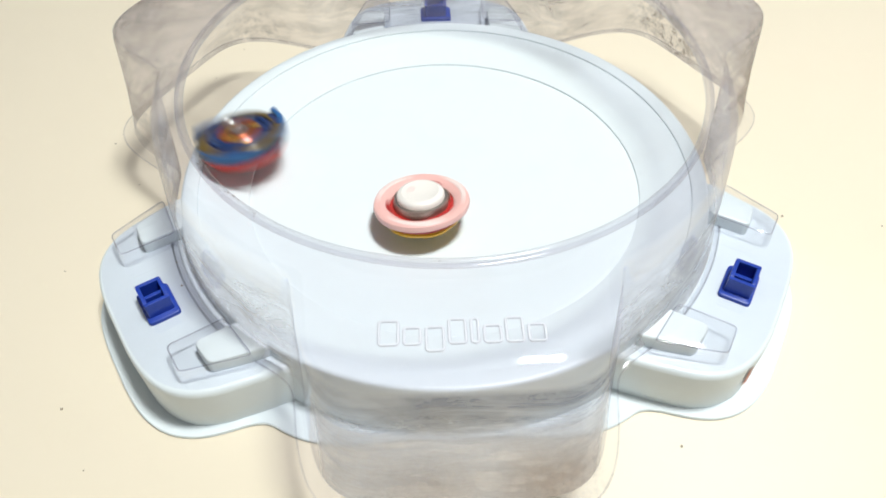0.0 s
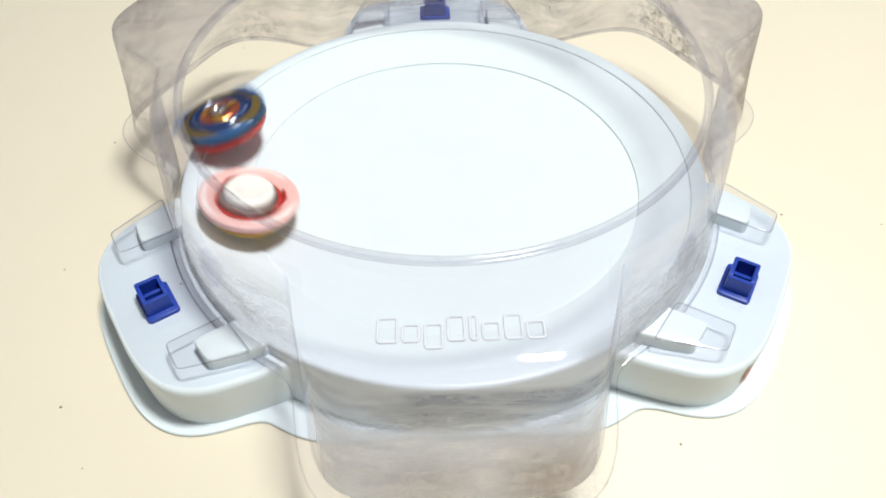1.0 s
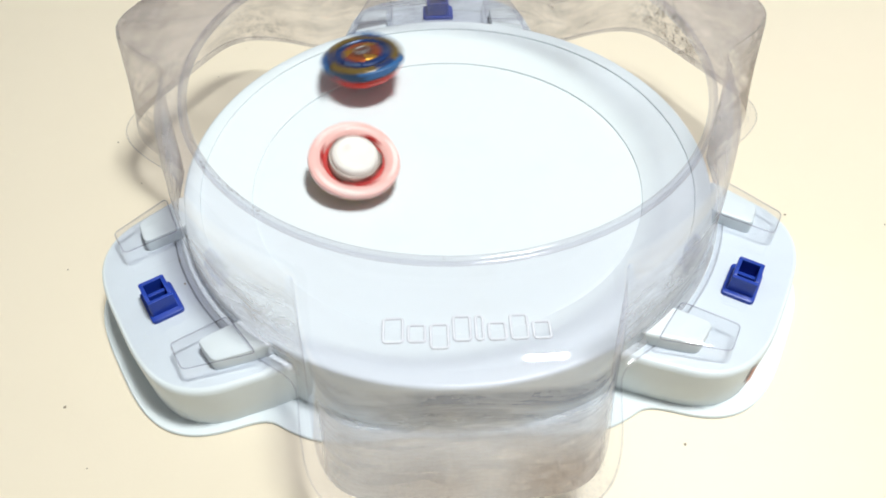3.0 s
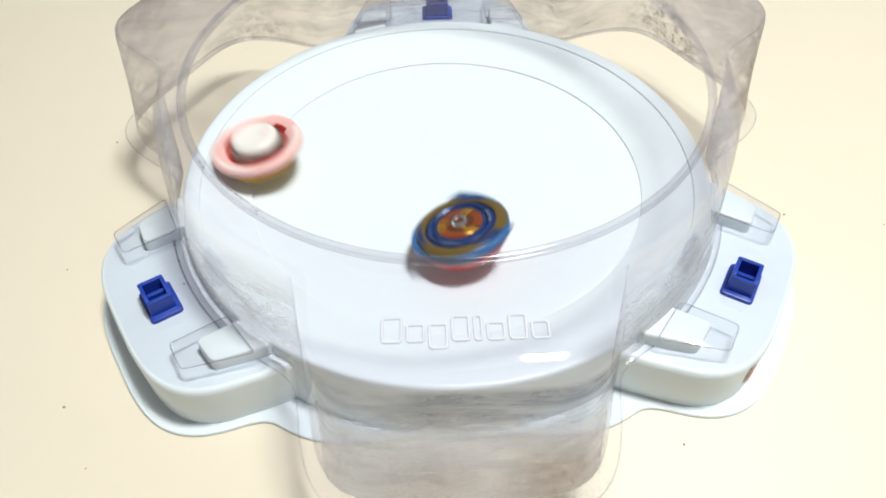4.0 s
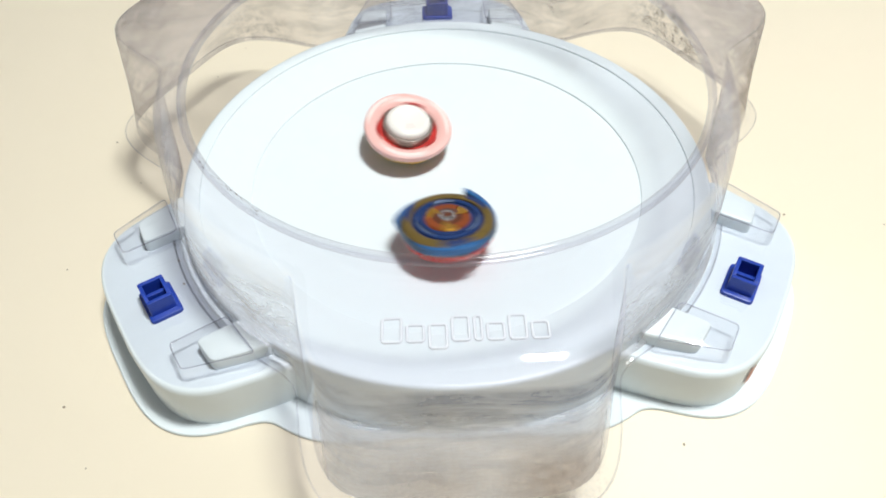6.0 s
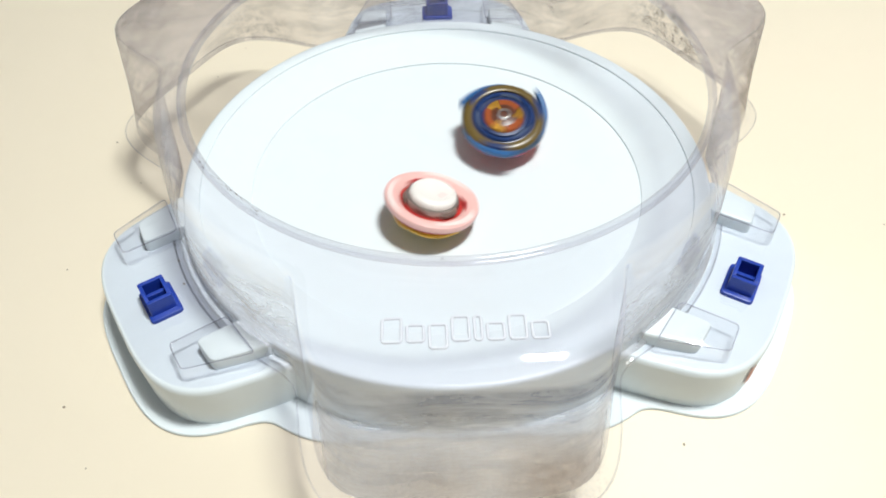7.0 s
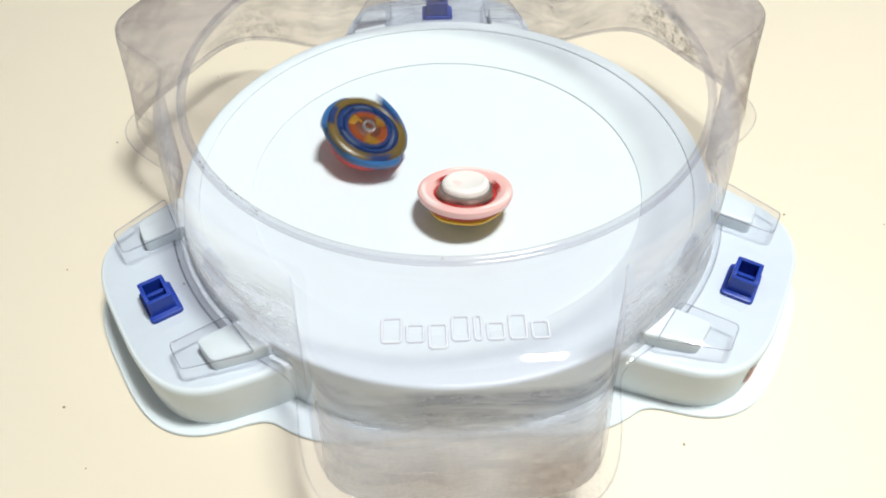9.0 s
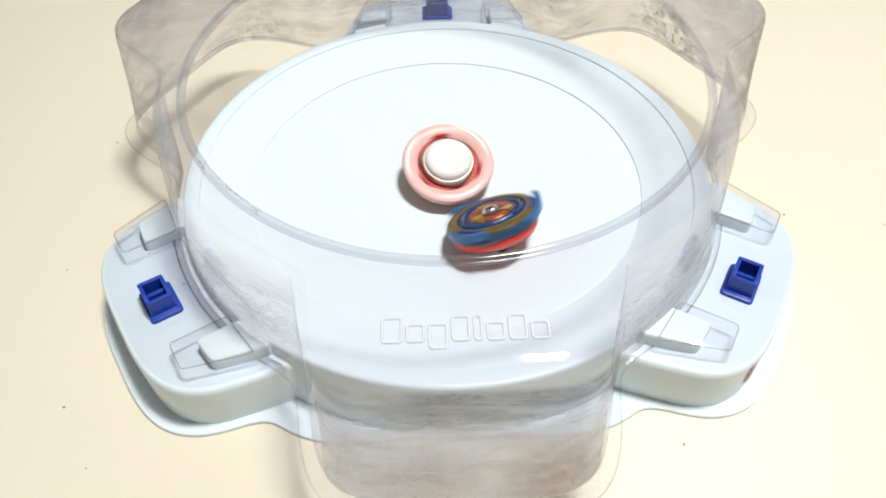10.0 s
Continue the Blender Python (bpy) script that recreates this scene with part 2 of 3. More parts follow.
TABEDGE = clear_plastic("tab_edge_plastic", (0.90, 0.90, 0.95), 0.1, (0.5, 0.5, 0.53), 0.0, 0.1, 0.1, 0.16)
PINK = material("pink_plastic", (0.85, 0.50, 0.46), 0.4, vary=0.05, scale=150)
PALE = material("pale_pink_plastic", (0.87, 0.72, 0.68), 0.4, vary=0.05, scale=150)
CRIMSON = material("crimson_plastic", (0.42, 0.02, 0.02), 0.35, vary=0.1, scale=150)
CAPW = material("ivory_plastic", (0.86, 0.82, 0.77), 0.35, vary=0.04, scale=90)
RUBY = material("ruby_plastic", (0.52, 0.035, 0.03), 0.35, vary=0.1, scale=150)
TAUPE = material("taupe_plastic", (0.17, 0.12, 0.1), 0.4, vary=0.1, scale=150)
STEEL = material("scuffed_steel", (0.42, 0.38, 0.35), 0.35, metal=0.9, vary=0.12, scale=300)
YELLOW = material("yellow_plastic", (0.72, 0.42, 0.03), 0.4, vary=0.05, scale=150)
BLACK = material("black_plastic", (0.03, 0.03, 0.033), 0.45, vary=0.1, scale=150)
RED = material("red_plastic", (0.68, 0.04, 0.025), 0.35, vary=0.06, scale=150)
SKY = material("azure_plastic", (0.026, 0.12, 0.31), 0.3, vary=0.15, scale=150)
NAVY = material("navy_plastic", (0.014, 0.034, 0.125), 0.3, vary=0.1, scale=150)
GOLD = material("gold_paint", (0.62, 0.32, 0.05), 0.24, metal=0.75, vary=0.1, scale=200)
COPPER = material("copper_paint", (0.42, 0.10, 0.03), 0.28, metal=0.6, vary=0.1, scale=200)
SLATE = material("slate_blue_plastic", (0.025, 0.06, 0.12), 0.32, vary=0.15, scale=150)
OLIVE = material("olive_gold_plastic", (0.13, 0.085, 0.02), 0.3, vary=0.2, scale=120)
UMBER = material("umber_plastic", (0.10, 0.028, 0.012), 0.35, vary=0.15, scale=150)
COBALT = material("cobalt_plastic", (0.016, 0.045, 0.16), 0.2, vary=0.15, scale=150)
STEELY = material("steel_blue_plastic", (0.13, 0.18, 0.30), 0.25, metal=0.3, vary=0.15, scale=150)
SILVER = material("chrome", (0.85, 0.83, 0.82), 0.16, metal=1.0, vary=0.03, scale=200)
STAIN = material("rusty_scuff", (0.62, 0.30, 0.22), 0.6, vary=0.25, scale=300, stain=(0.78, 0.82, 0.83), stain_scale=350, stain_amount=0.9)
GRIME = material("dark_grime", (0.12, 0.1, 0.1), 0.9)
SPECK = material("dark_crumb", (0.34, 0.28, 0.2), 0.9)
LAMPM = bpy.data.materials.new("lamp_diffuser")
LAMPM.use_nodes = True
LAMPM.node_tree.nodes["Principled BSDF"].inputs["Emission Color"].default_value = (1, 0.97, 0.92, 1)
LAMPM.node_tree.nodes["Principled BSDF"].inputs["Emission Strength"].default_value = 12.0


# ---- mesh tools ----
def mesh_object(name, verts, faces, mat, parent=None, label="", smooth=True):
    me = bpy.data.meshes.new(name)
    me.from_pydata([tuple(v) for v in verts], [], faces)
    me.validate()
    bm = bmesh.new()
    bm.from_mesh(me)
    bmesh.ops.recalc_face_normals(bm, faces=bm.faces)
    bm.to_mesh(me)
    bm.free()
    me.materials.append(mat)
    if smooth:
        me.polygons.foreach_set("use_smooth", [True] * len(me.polygons))
        me.set_sharp_from_angle(angle=radians(38))
    ob = new(name, me)
    if parent:
        ob.parent = parent
    if label:
        tagged(ob, label)
    return ob


def rings(rows, close=False, cap_first=False, cap_last=False, loop=True):
    """Faces that join rows of equally many points into one skin."""
    n = len(rows[0])
    verts = [v for row in rows for v in row]
    faces = []
    last = len(rows) if close else len(rows) - 1
    for i in range(last):
        k = (i + 1) % len(rows)
        for j in range(n if loop else n - 1):
            q = (j + 1) % n
            faces.append((i * n + j, i * n + q, k * n + q, k * n + j))
    if cap_first:
        faces.append(tuple(range(n)))
    if cap_last:
        faces.append(tuple((len(rows) - 1) * n + j for j in range(n)))
    return verts, faces


def lathe(profile, n=96, shape=None, turn=0.0, close=True):
    """A body turned about z from (radius, height) pairs in mm; shape(angle) scales the radius."""
    rows = []
    for r, z in profile:
        row = []
        for j in range(n):
            a = turn + math.tau * j / n
            k = shape(a) if shape else 1.0
            row.append((r * k * math.cos(a) / 1000, r * k * math.sin(a) / 1000, z / 1000))
        rows.append(row)
    return rings(rows, close=close)


def sector(r0, r1, z0, z1, a0, a1, n=10, lift=0.0, sweep=0.0):
    """A curved bar between two radii and two angles (degrees), its end lifted and swept outwards."""
    rows = []
    for j in range(n + 1):
        f = j / n
        a = radians(a0 + (a1 - a0) * f)
        out, up = sweep * f * f, lift * f * f
        c, s = math.cos(a), math.sin(a)
        b = 0.8
        pts = [(r0 + b, z0), (r1 + out - b, z0), (r1 + out, z0 + b), (r1 + out, z1 + up - b), (r1 + out - b, z1 + up),
               (r0 + b, z1 + up), (r0, z1 + up - b), (r0, z0 + b)]
        rows.append([(r * c / 1000, r * s / 1000, z / 1000) for r, z in pts])
    return rings(rows, cap_first=True, cap_last=True)


def blade(k, n=14):
    """A curved wing that thins, rises and sweeps outwards to its tip."""
    rows = []
    for j in range(n + 1):
        f = j / n
        a = radians(k + 74 * f)
        c, s = math.cos(a), math.sin(a)
        r0, r1, z0, z1, b = 19.6 + 2.6 * f * f, 22.2 + 2.9 * f * f, 15.0 + 3.4 * f * f, 19.3 + 2.2 * f * f, 0.5
        pts = [(r0 + b, z0), (r1 - b, z0), (r1, z0 + b), (r1, z1 - b), (r1 - b, z1), (r0 + b, z1), (r0, z1 - b), (r0, z0 + b)]
        rows.append([(r * c / 1000, r * s / 1000, z / 1000) for r, z in pts])
    return rings(rows, cap_first=True, cap_last=True)


def prism(outline, z0, z1, bevel=0.6, inset=None):
    """A solid with a closed outline (mm), its upper edge rounded."""
    cx = sum(p[0] for p in outline) / len(outline)
    cy = sum(p[1] for p in outline) / len(outline)

    def ring(d, z):
        res = []
        for x, y in outline:
            l = math.hypot(x - cx, y - cy) or 1
            res.append(((x - (x - cx) / l * d) / 1000, (y - (y - cy) / l * d) / 1000, z / 1000))
        return res
    return rings([ring(0, z0), ring(0, z1 - bevel), ring(bevel * 0.3, z1 - bevel * 0.3), ring(bevel, z1)], cap_first=True, cap_last=True)


def round_box(x0, x1, y0, y1, r, n=4):
    pts = []
    for cx, cy, a0 in ((x1 - r, y1 - r, 0), (x0 + r, y1 - r, 90), (x0 + r, y0 + r, 180), (x1 - r, y0 + r, 270)):
        for k in range(n + 1):
            a = radians(a0 + 90 * k / n)
            pts.append((cx + r * math.cos(a), cy + r * math.sin(a)))
    return pts


def join(*pieces):
    verts, faces = [], []
    for v, f in pieces:
        k = len(verts)
        verts += list(v)
        faces += [tuple(i + k for i in q) for q in f]
    return verts, faces


def moved(piece, m):
    v, f = piece
    return [tuple(m @ Vector(p)) for p in v], f


def box(x0, x1, y0, y1, z0, z1):
    v = [(x, y, z) for z in (z0, z1) for y in (y0, y1) for x in (x0, x1)]
    return v, [(0, 2, 3, 1), (4, 5, 7, 6), (0, 1, 5, 4), (2, 6, 7, 3), (0, 4, 6, 2), (1, 3, 7, 5)]


# ---- room ----
def room():
    w = 2.2
    lo, hi = -0.75, CEILING
    tagged(mesh_object("floor", *box(-w, w, -w, w, lo - 0.1, lo), FLOORM), "brown wooden floor of the room", "floor", kind="structure")
    tagged(mesh_object("ceiling", *box(-w, w, -w, w, hi, hi + 0.1), CEIL), "plain white painted ceiling", "ceiling", kind="structure")
    # unseen wall added without an opening, so less light falls from the front
    tagged(mesh_object("wall_south", *moved(box(-w - 0.1, w + 0.1, w, w + 0.1, lo, hi), pose(0, 0, 0, 0, 0, 180)), WALL), "unseen plain off-white wall that cuts light from the front", "wall", kind="structure")
    # the other walls, unseen too, have wide openings added for fill light between sill and lintel
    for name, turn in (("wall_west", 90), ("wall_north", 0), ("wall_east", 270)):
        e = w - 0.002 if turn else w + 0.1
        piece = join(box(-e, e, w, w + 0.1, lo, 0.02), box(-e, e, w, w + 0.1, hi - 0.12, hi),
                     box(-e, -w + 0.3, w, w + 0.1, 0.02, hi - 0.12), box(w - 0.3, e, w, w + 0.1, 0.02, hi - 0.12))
        tagged(mesh_object(name, *moved(piece, pose(0, 0, 0, 0, 0, turn)), WALL, smooth=False), "unseen off-white wall with a wide opening added for fill light", "wall", kind="structure")
    fixture = new("ceiling_light")
    fixture.location = LAMP
    tagged(fixture, "white rectangular panel light on the ceiling", "ceiling light")
    mesh_object("frame", *join(box(-0.16, 0.16, -0.12, -0.102, -0.004, 0.05), box(-0.16, 0.16, 0.102, 0.12, -0.004, 0.05),
                               box(-0.16, -0.142, -0.102, 0.102, -0.004, 0.05), box(0.142, 0.16, -0.102, 0.102, -0.004, 0.05)),
                CEIL, fixture, smooth=False)
    mesh_object("diffuser", *box(-0.142, 0.142, -0.102, 0.102, 0.004, 0.03), LAMPM, fixture, smooth=False)


def table():
    t = new("table")
    t.location = (0, 0.1, 0)
    tagged(t, "large table with a plain cream laminate top", "table")
    o = [(x * 1000, y * 1000) for x, y in round_box(-0.8, 0.8, -0.55, 0.55, 0.03)]
    mesh_object("tabletop", *prism(o, -28, 0, 2), TABLE, t)
    for x in (-0.72, 0.72):
        for y in (-0.47, 0.47):
            mesh_object("leg", *box(x - 0.025, x + 0.025, y - 0.025, y + 0.025, -0.75, -0.028), WALL, t, smooth=False)


# ---- stadium ----
def ear_radius(d, long=57.5, wide=56.8, p=3.4):
    """Distance from the bowl's axis to the outline of an ear, d degrees off its middle (mm)."""
    c, s = math.cos(radians(d)), abs(math.sin(radians(d)))
    lo, hi = 60.0, 220.0
    for _ in range(40):
        r = (lo + hi) / 2
        u, v = r * c, r * s
        half = wide + 0.13 * max(0.0, 136 - u)
        inside = v < half if u < 110 else ((u - 110) / long) ** p + (v / half) ** p < 1
        lo, hi = (r, hi) if inside else (lo, r)
    return lo


def cover_radius(a, U, w, R, q=34):
    """Outline of the cover, a degrees off the middle of a pocket: bulging pockets, round wall between."""
    c, s = abs(math.cos(radians(a))), abs(math.sin(radians(a)))
    pocket = ((c / U) ** 5.6 + (s / w) ** 5.6) ** (-1 / 5.6)
    return (pocket ** q + R ** q) ** (1 / q)


def polar(r, a, z):
    return (r * math.cos(radians(a)) / 1000, r * math.sin(radians(a)) / 1000, z / 1000)


def step(a, b, x):
    x = min(1, max(0, (x - a) / (b - a)))
    return x * x * (3 - 2 * x)


EARS = (90, 211.3, 328.7)
RIB = [(122.2, 31.6), (142.8, 31.6), (141.4, 45.0), (127, 48.9), (117.2, 51.0)]
TAB = [(127, 28.3), (153, 28.3), (153.2, 43.4), (141, 47.2), (124.5, 52.4)]


def rounded(points, r, n=4, flip=False):
    """A closed outline with rounded corners (mm)."""
    pts = [Vector((x, -y if flip else y)) for x, y in points]
    out = []
    for i, p in enumerate(pts):
        a, b = (pts[i - 1] - p).normalized() * r, (pts[(i + 1) % len(pts)] - p).normalized() * r
        for k in range(n + 1):
            f = k / n
            q = (p + a) * (1 - f) ** 2 + p * 2 * f * (1 - f) + (p + b) * f * f
            out.append((q.x, q.y))
    return out


def ear(st, k):
    """A flat-topped ear with two ribs that run into the bowl's rim, and its blue clip."""
    dd = [i * 0.75 for i in range(-44, 45)]
    rows = []
    for less, z in ((1.2, 1.0), (0.2, 24.8), (0.5, 26.6), (1.3, 27.6), (2.6, 28.0)):
        rows.append([polar(ear_radius(d, 57.5 - less * 0.6, 57 - less), d, z) for d in dd] + [polar(120, d, z) for d in reversed(dd)])
    v, f = rings(rows, cap_last=False)
    n = len(rows[0])
    h = len(dd)
    base = 4 * n
    for j in range(h - 1):
        f.append((base + j, base + j + 1, base + n - 2 - j, base + n - 1 - j))
    body = mesh_object("ear", v, f, WHITE, st)
    body.rotation_euler = (0, 0, radians(k))
    for flip in (False, True):
        mesh_object("rib", *prism(rounded(RIB, 3.0, flip=flip), 27.5, 35.25, 1.6), WHITE, body)
    clip(st, k)
    if k > 300:
        dd = [-13.2 + 0.22 * i for i in range(7)]
        rows = [[polar(ear_radius(d, 57.5, 57) + 0.3, d + (25.5 - z) * 0.03, z) for d in dd] for z in (11, 15, 19, 23, 25.0)]
        mesh_object("scuff", *rings(rows, loop=False), STAIN, body, "faint rusty red scuff")


def stadium():
    st = new("toy_stadium")
    tagged(st, "white plastic battle arena with clear scuffed cover on a cream table", "toy arena")
    # bowl
    prof = [(0.0, 18.0)] + [(r, 18 + 8 * (r / 97) ** 2) for r in (12, 24, 36, 48, 60, 70, 80, 88, 94)]
    prof += [(96.4, 25.6), (96.9, 25.5), (97.0, 26.5), (97.5, 26.7), (104, 28.6), (112, 31.7), (119.3, 34.1), (119.9, 34.0), (120.0, 34.9),
             (120.6, 35.1), (126.2, 35.3), (127.1, 35.1), (127.7, 34.6), (128.0, 33.8), (128.2, 31.0), (129.6, 1.0), (127.0, 1.0), (125.5, 31.5), (97, 23.5), (60, 18.5), (0.0, 15.5)]
    mesh_object("bowl", *lathe(prof, 180), WHITE, st, "white dished plastic floor with two moulded rings")
    for k in EARS:
        ear(st, k)
    # foot flange
    dd = [i * 1.0 for i in range(360)]

    def foot(a, g):
        k = min(EARS, key=lambda e: abs((a - e + 180) % 360 - 180))
        d = (a - k + 180) % 360 - 180
        disc = 131 + 13 * (1 - step(30, 54, abs(d)))
        return max(disc, ear_radius(d, 65.2, 58.9)) + g if abs(d) < 40 else disc + g
    raw = [foot(a, 0) for a in dd]
    soft = [sum(raw[(i + k) % 360] for k in range(-2, 3)) / 5 for i in range(360)]
    rows = [[polar(r - 20, a, 0.3) for r, a in zip(soft, dd)], [polar(r, a, 0.3) for r, a in zip(soft, dd)],
            [polar(r, a, 1.4) for r, a in zip(soft, dd)], [polar(r - 0.5, a, 1.8) for r, a in zip(soft, dd)],
            [polar(118, a, 1.8) for a in dd]]
    mesh_object("foot_flange", *rings(rows), WHITE, st)
    cover(st)
    return st


def clip(st, k):
    m = pose(0, 0, 0, 0, 0, k)
    b = mesh_object("clip", *prism(round_box(140.6, 154.6, -9.4, 9.4, 1.8), 27.9, 29.9, 0.7), BLUE, st, "dark blue plastic clip")
    b.matrix_local = m
    o = 1.7
    x0, x1, y0, y1, z0, z1 = 142.4, 153.4, -6.6, 6.6, 29.6, 38.0
    walls = join(prism(round_box(x0, x1, y0, y0 + o, 0.6), z0, z1, 0.4), prism(round_box(x0, x1, y1 - o, y1, 0.6), z0, z1, 0.4),
                 prism(round_box(x0, x0 + o, y0 + o, y1 - o, 0.1), z0, z1, 0.4), prism(round_box(x1 - o, x1, y0 + o, y1 - o, 0.1), z0, z1, 0.4))
    mesh_object("socket", *walls, BLUE, b)
    mesh_object("latch", *prism(round_box(x0 + o, x1 - o, -1.4, 0.4, 0.3), z0, z1 - 2.6, 0.3), BLUE, b)


def cover(st):
    """The clear hood: a ring-shaped roof with three bulging pockets and walls that come down to the table or the ears."""
    n = 360
    ang = [i * 360 / n for i in range(n)]
    off = [(a - 30 + 60) % 120 - 60 for a in ang]
    levels = []

    def level(U, w, R, z, low=None):
        row = []
        for a, d in zip(ang, off):
            r = cover_radius(d, U, w, R)
            zz = z
            if low is not None:
                zz = z + (low - z) * step(29.5, 33.5, abs(d))
            row.append(polar(r, a, zz))
        return row
    rows = [[polar(113.2, a, 93.4) for a in ang], [polar(115.0, a, 94.2) for a in ang]]
    rows += [level(145, 49.5, 117.5, 94.7), level(149.8, 52.2, 120.0, 94.3), level(152.0, 53.3, 121.2, 93.85), level(157.8, 56.2, 123.8, 92.15),
             level(159.0, 57.1, 124.8, 91.3), level(159.9, 57.7, 125.5, 89.8), level(160.5, 58.1, 126.0, 87.2)]
    rows += [level(161.6, 58.6, 127.2, 76), level(163.4, 59.3, 128.5, 60), level(166.2, 60.2, 129.3, 43), level(168.5, 61, 130.0, 32.5),
             level(169.3, 61.2, 131.8, 28.8, 29.4)]
    c = mesh_object("cover", *rings(rows), CLEAR, st, "clear plastic hood with brown-grey scuffs and streaks")
    rows = [level(169.3, 61.2, 131.8, 28.8, 29.4), level(170.5, 62, 132.5, 27.7, 29), level(173, 63.5, 133.3, 27.3, 28.8), level(175.5, 65.2, 134.2, 27.2, 28.7)]
    mesh_object("flange", *rings(rows), CLEAN, c)

    def bead(row, r, n=6, closed=True):
        """A thin rounded edge along a row of points."""
        m = len(row)
        out = []
        for i in range(m):
            p = Vector(row[i])
            a, b = (Vector(row[i - 1]), Vector(row[(i + 1) % m])) if closed else (Vector(row[max(0, i - 1)]), Vector(row[min(m - 1, i + 1)]))
            d = (b - a).normalized()
            side = d.cross(Vector((0, 0, 1))).normalized()
            up = side.cross(d)
            out.append([tuple(p + r * (side * math.cos(math.tau * k / n) + up * math.sin(math.tau * k / n))) for k in range(n)])
        return rings(out, close=closed)
    # tinted bead added to draw the dark line refraction gives the roof's bend
    ridge = level(159.5, 57.4, 125.2, 90.6)
    for a0 in (-2, 118):
        mesh_object("roof_edge_line", *bead([ridge[i % 360] for i in range(a0, a0 + 65)], 0.0003, closed=False), EDGE, c)
    mesh_object("lower_edge", *bead(level(175.5, 65.2, 134.2, 27.2, 28.7), 0.0004), EDGE, c)
    # rounded lip round the opening
    prof = [(113.2 + 1.8 * math.cos(t), 93.3 + 2.1 * math.sin(t)) for t in [math.tau * i / 12 for i in range(12)]]
    mesh_object("lip", *lathe(prof, 180), RIMCLEAR, c, "thick rounded clear lip")
    # dark grime caught along the lip
    rnd = random.Random(5)
    bits = []
    for a0, a1, n in ((205, 232, 46), (20, 52, 46), (150, 200, 12), (238, 300, 10)):
        for _ in range(n):
            a, r = rnd.uniform(a0, a1), rnd.uniform(0.1, 0.32)
            p = Vector(polar(113.2 + rnd.uniform(-0.9, 1.4), a, 95.3 - rnd.uniform(0, 0.3)))
            ico = [Vector(v) * r / 1000 for v in ((1, 0, 0), (-1.6, 0.4, 0), (0, 1, 0.2), (0.2, -1.3, 0), (0, 0, 0.7), (0, 0, -0.7))]
            bits.append(([tuple(p + v) for v in ico], [(0, 2, 4), (2, 1, 4), (1, 3, 4), (3, 0, 4), (2, 0, 5), (1, 2, 5), (3, 1, 5), (0, 3, 5)]))
    tagged(mesh_object("grime", *join(*bits), GRIME, c, "specks of dark grime"), kind="stuff")
    for k in EARS:
        # a clear sheet lies on the ear and rises to a hollow tab over each rib
        dd = [i * 1.0 for i in range(-24, 25)]
        rows = [[polar(132.2 + (ear_radius(d, 55.6, 54.6) - 132.2) * q / 4, d, 28.35) for d in dd] for q in range(5)]
        mesh_object("ear_sheet", *rings(rows, loop=False), SHEET, c, "thin lavender clear sheet").rotation_euler = (0, 0, radians(k))
        for flip in (False, True):
            o = rounded(TAB, 2.5, flip=flip)
            cx, cy = 140.5, -38.0 if flip else 38.0
            shapes = [[((cx + (x - cx) * q) / 1000, (cy + (y - cy) * q) / 1000, z / 1000) for x, y in o]
                      for q, z in ((1.02, 28.5), (1.0, 29.2), (0.97, 35.6), (0.95, 36.5), (0.90, 36.8))]
            tab = mesh_object("tab", *rings(shapes, cap_last=True), TABCLEAR, c)
            tab.rotation_euler = (0, 0, radians(k))
            mesh_object("tab_edge", *bead(shapes[3], 0.00028), TABEDGE, c).rotation_euler = (0, 0, radians(k))
    # raised mark on the roof of one pocket, plain shapes, its glints painted as pale colour
    x = -25.5
    for i, b in enumerate((6.0, 5.2, 5.4, 5.2, 2.2, 5.2, 5.2, 5.2)):
        tall = 9.0 if i in (0, 3, 4, 6) else 6.2
        y0 = -146.2 - (2.6 if i == 2 else 0)
        row = [(px / 1000, py / 1000, 0.09445) for px, py in round_box(x, x + b, y0, -146.2 + tall, 1.0)]
        mesh_object("raised_mark", *bead(row, 0.0005), MARK, c)
        x += b + 1.75


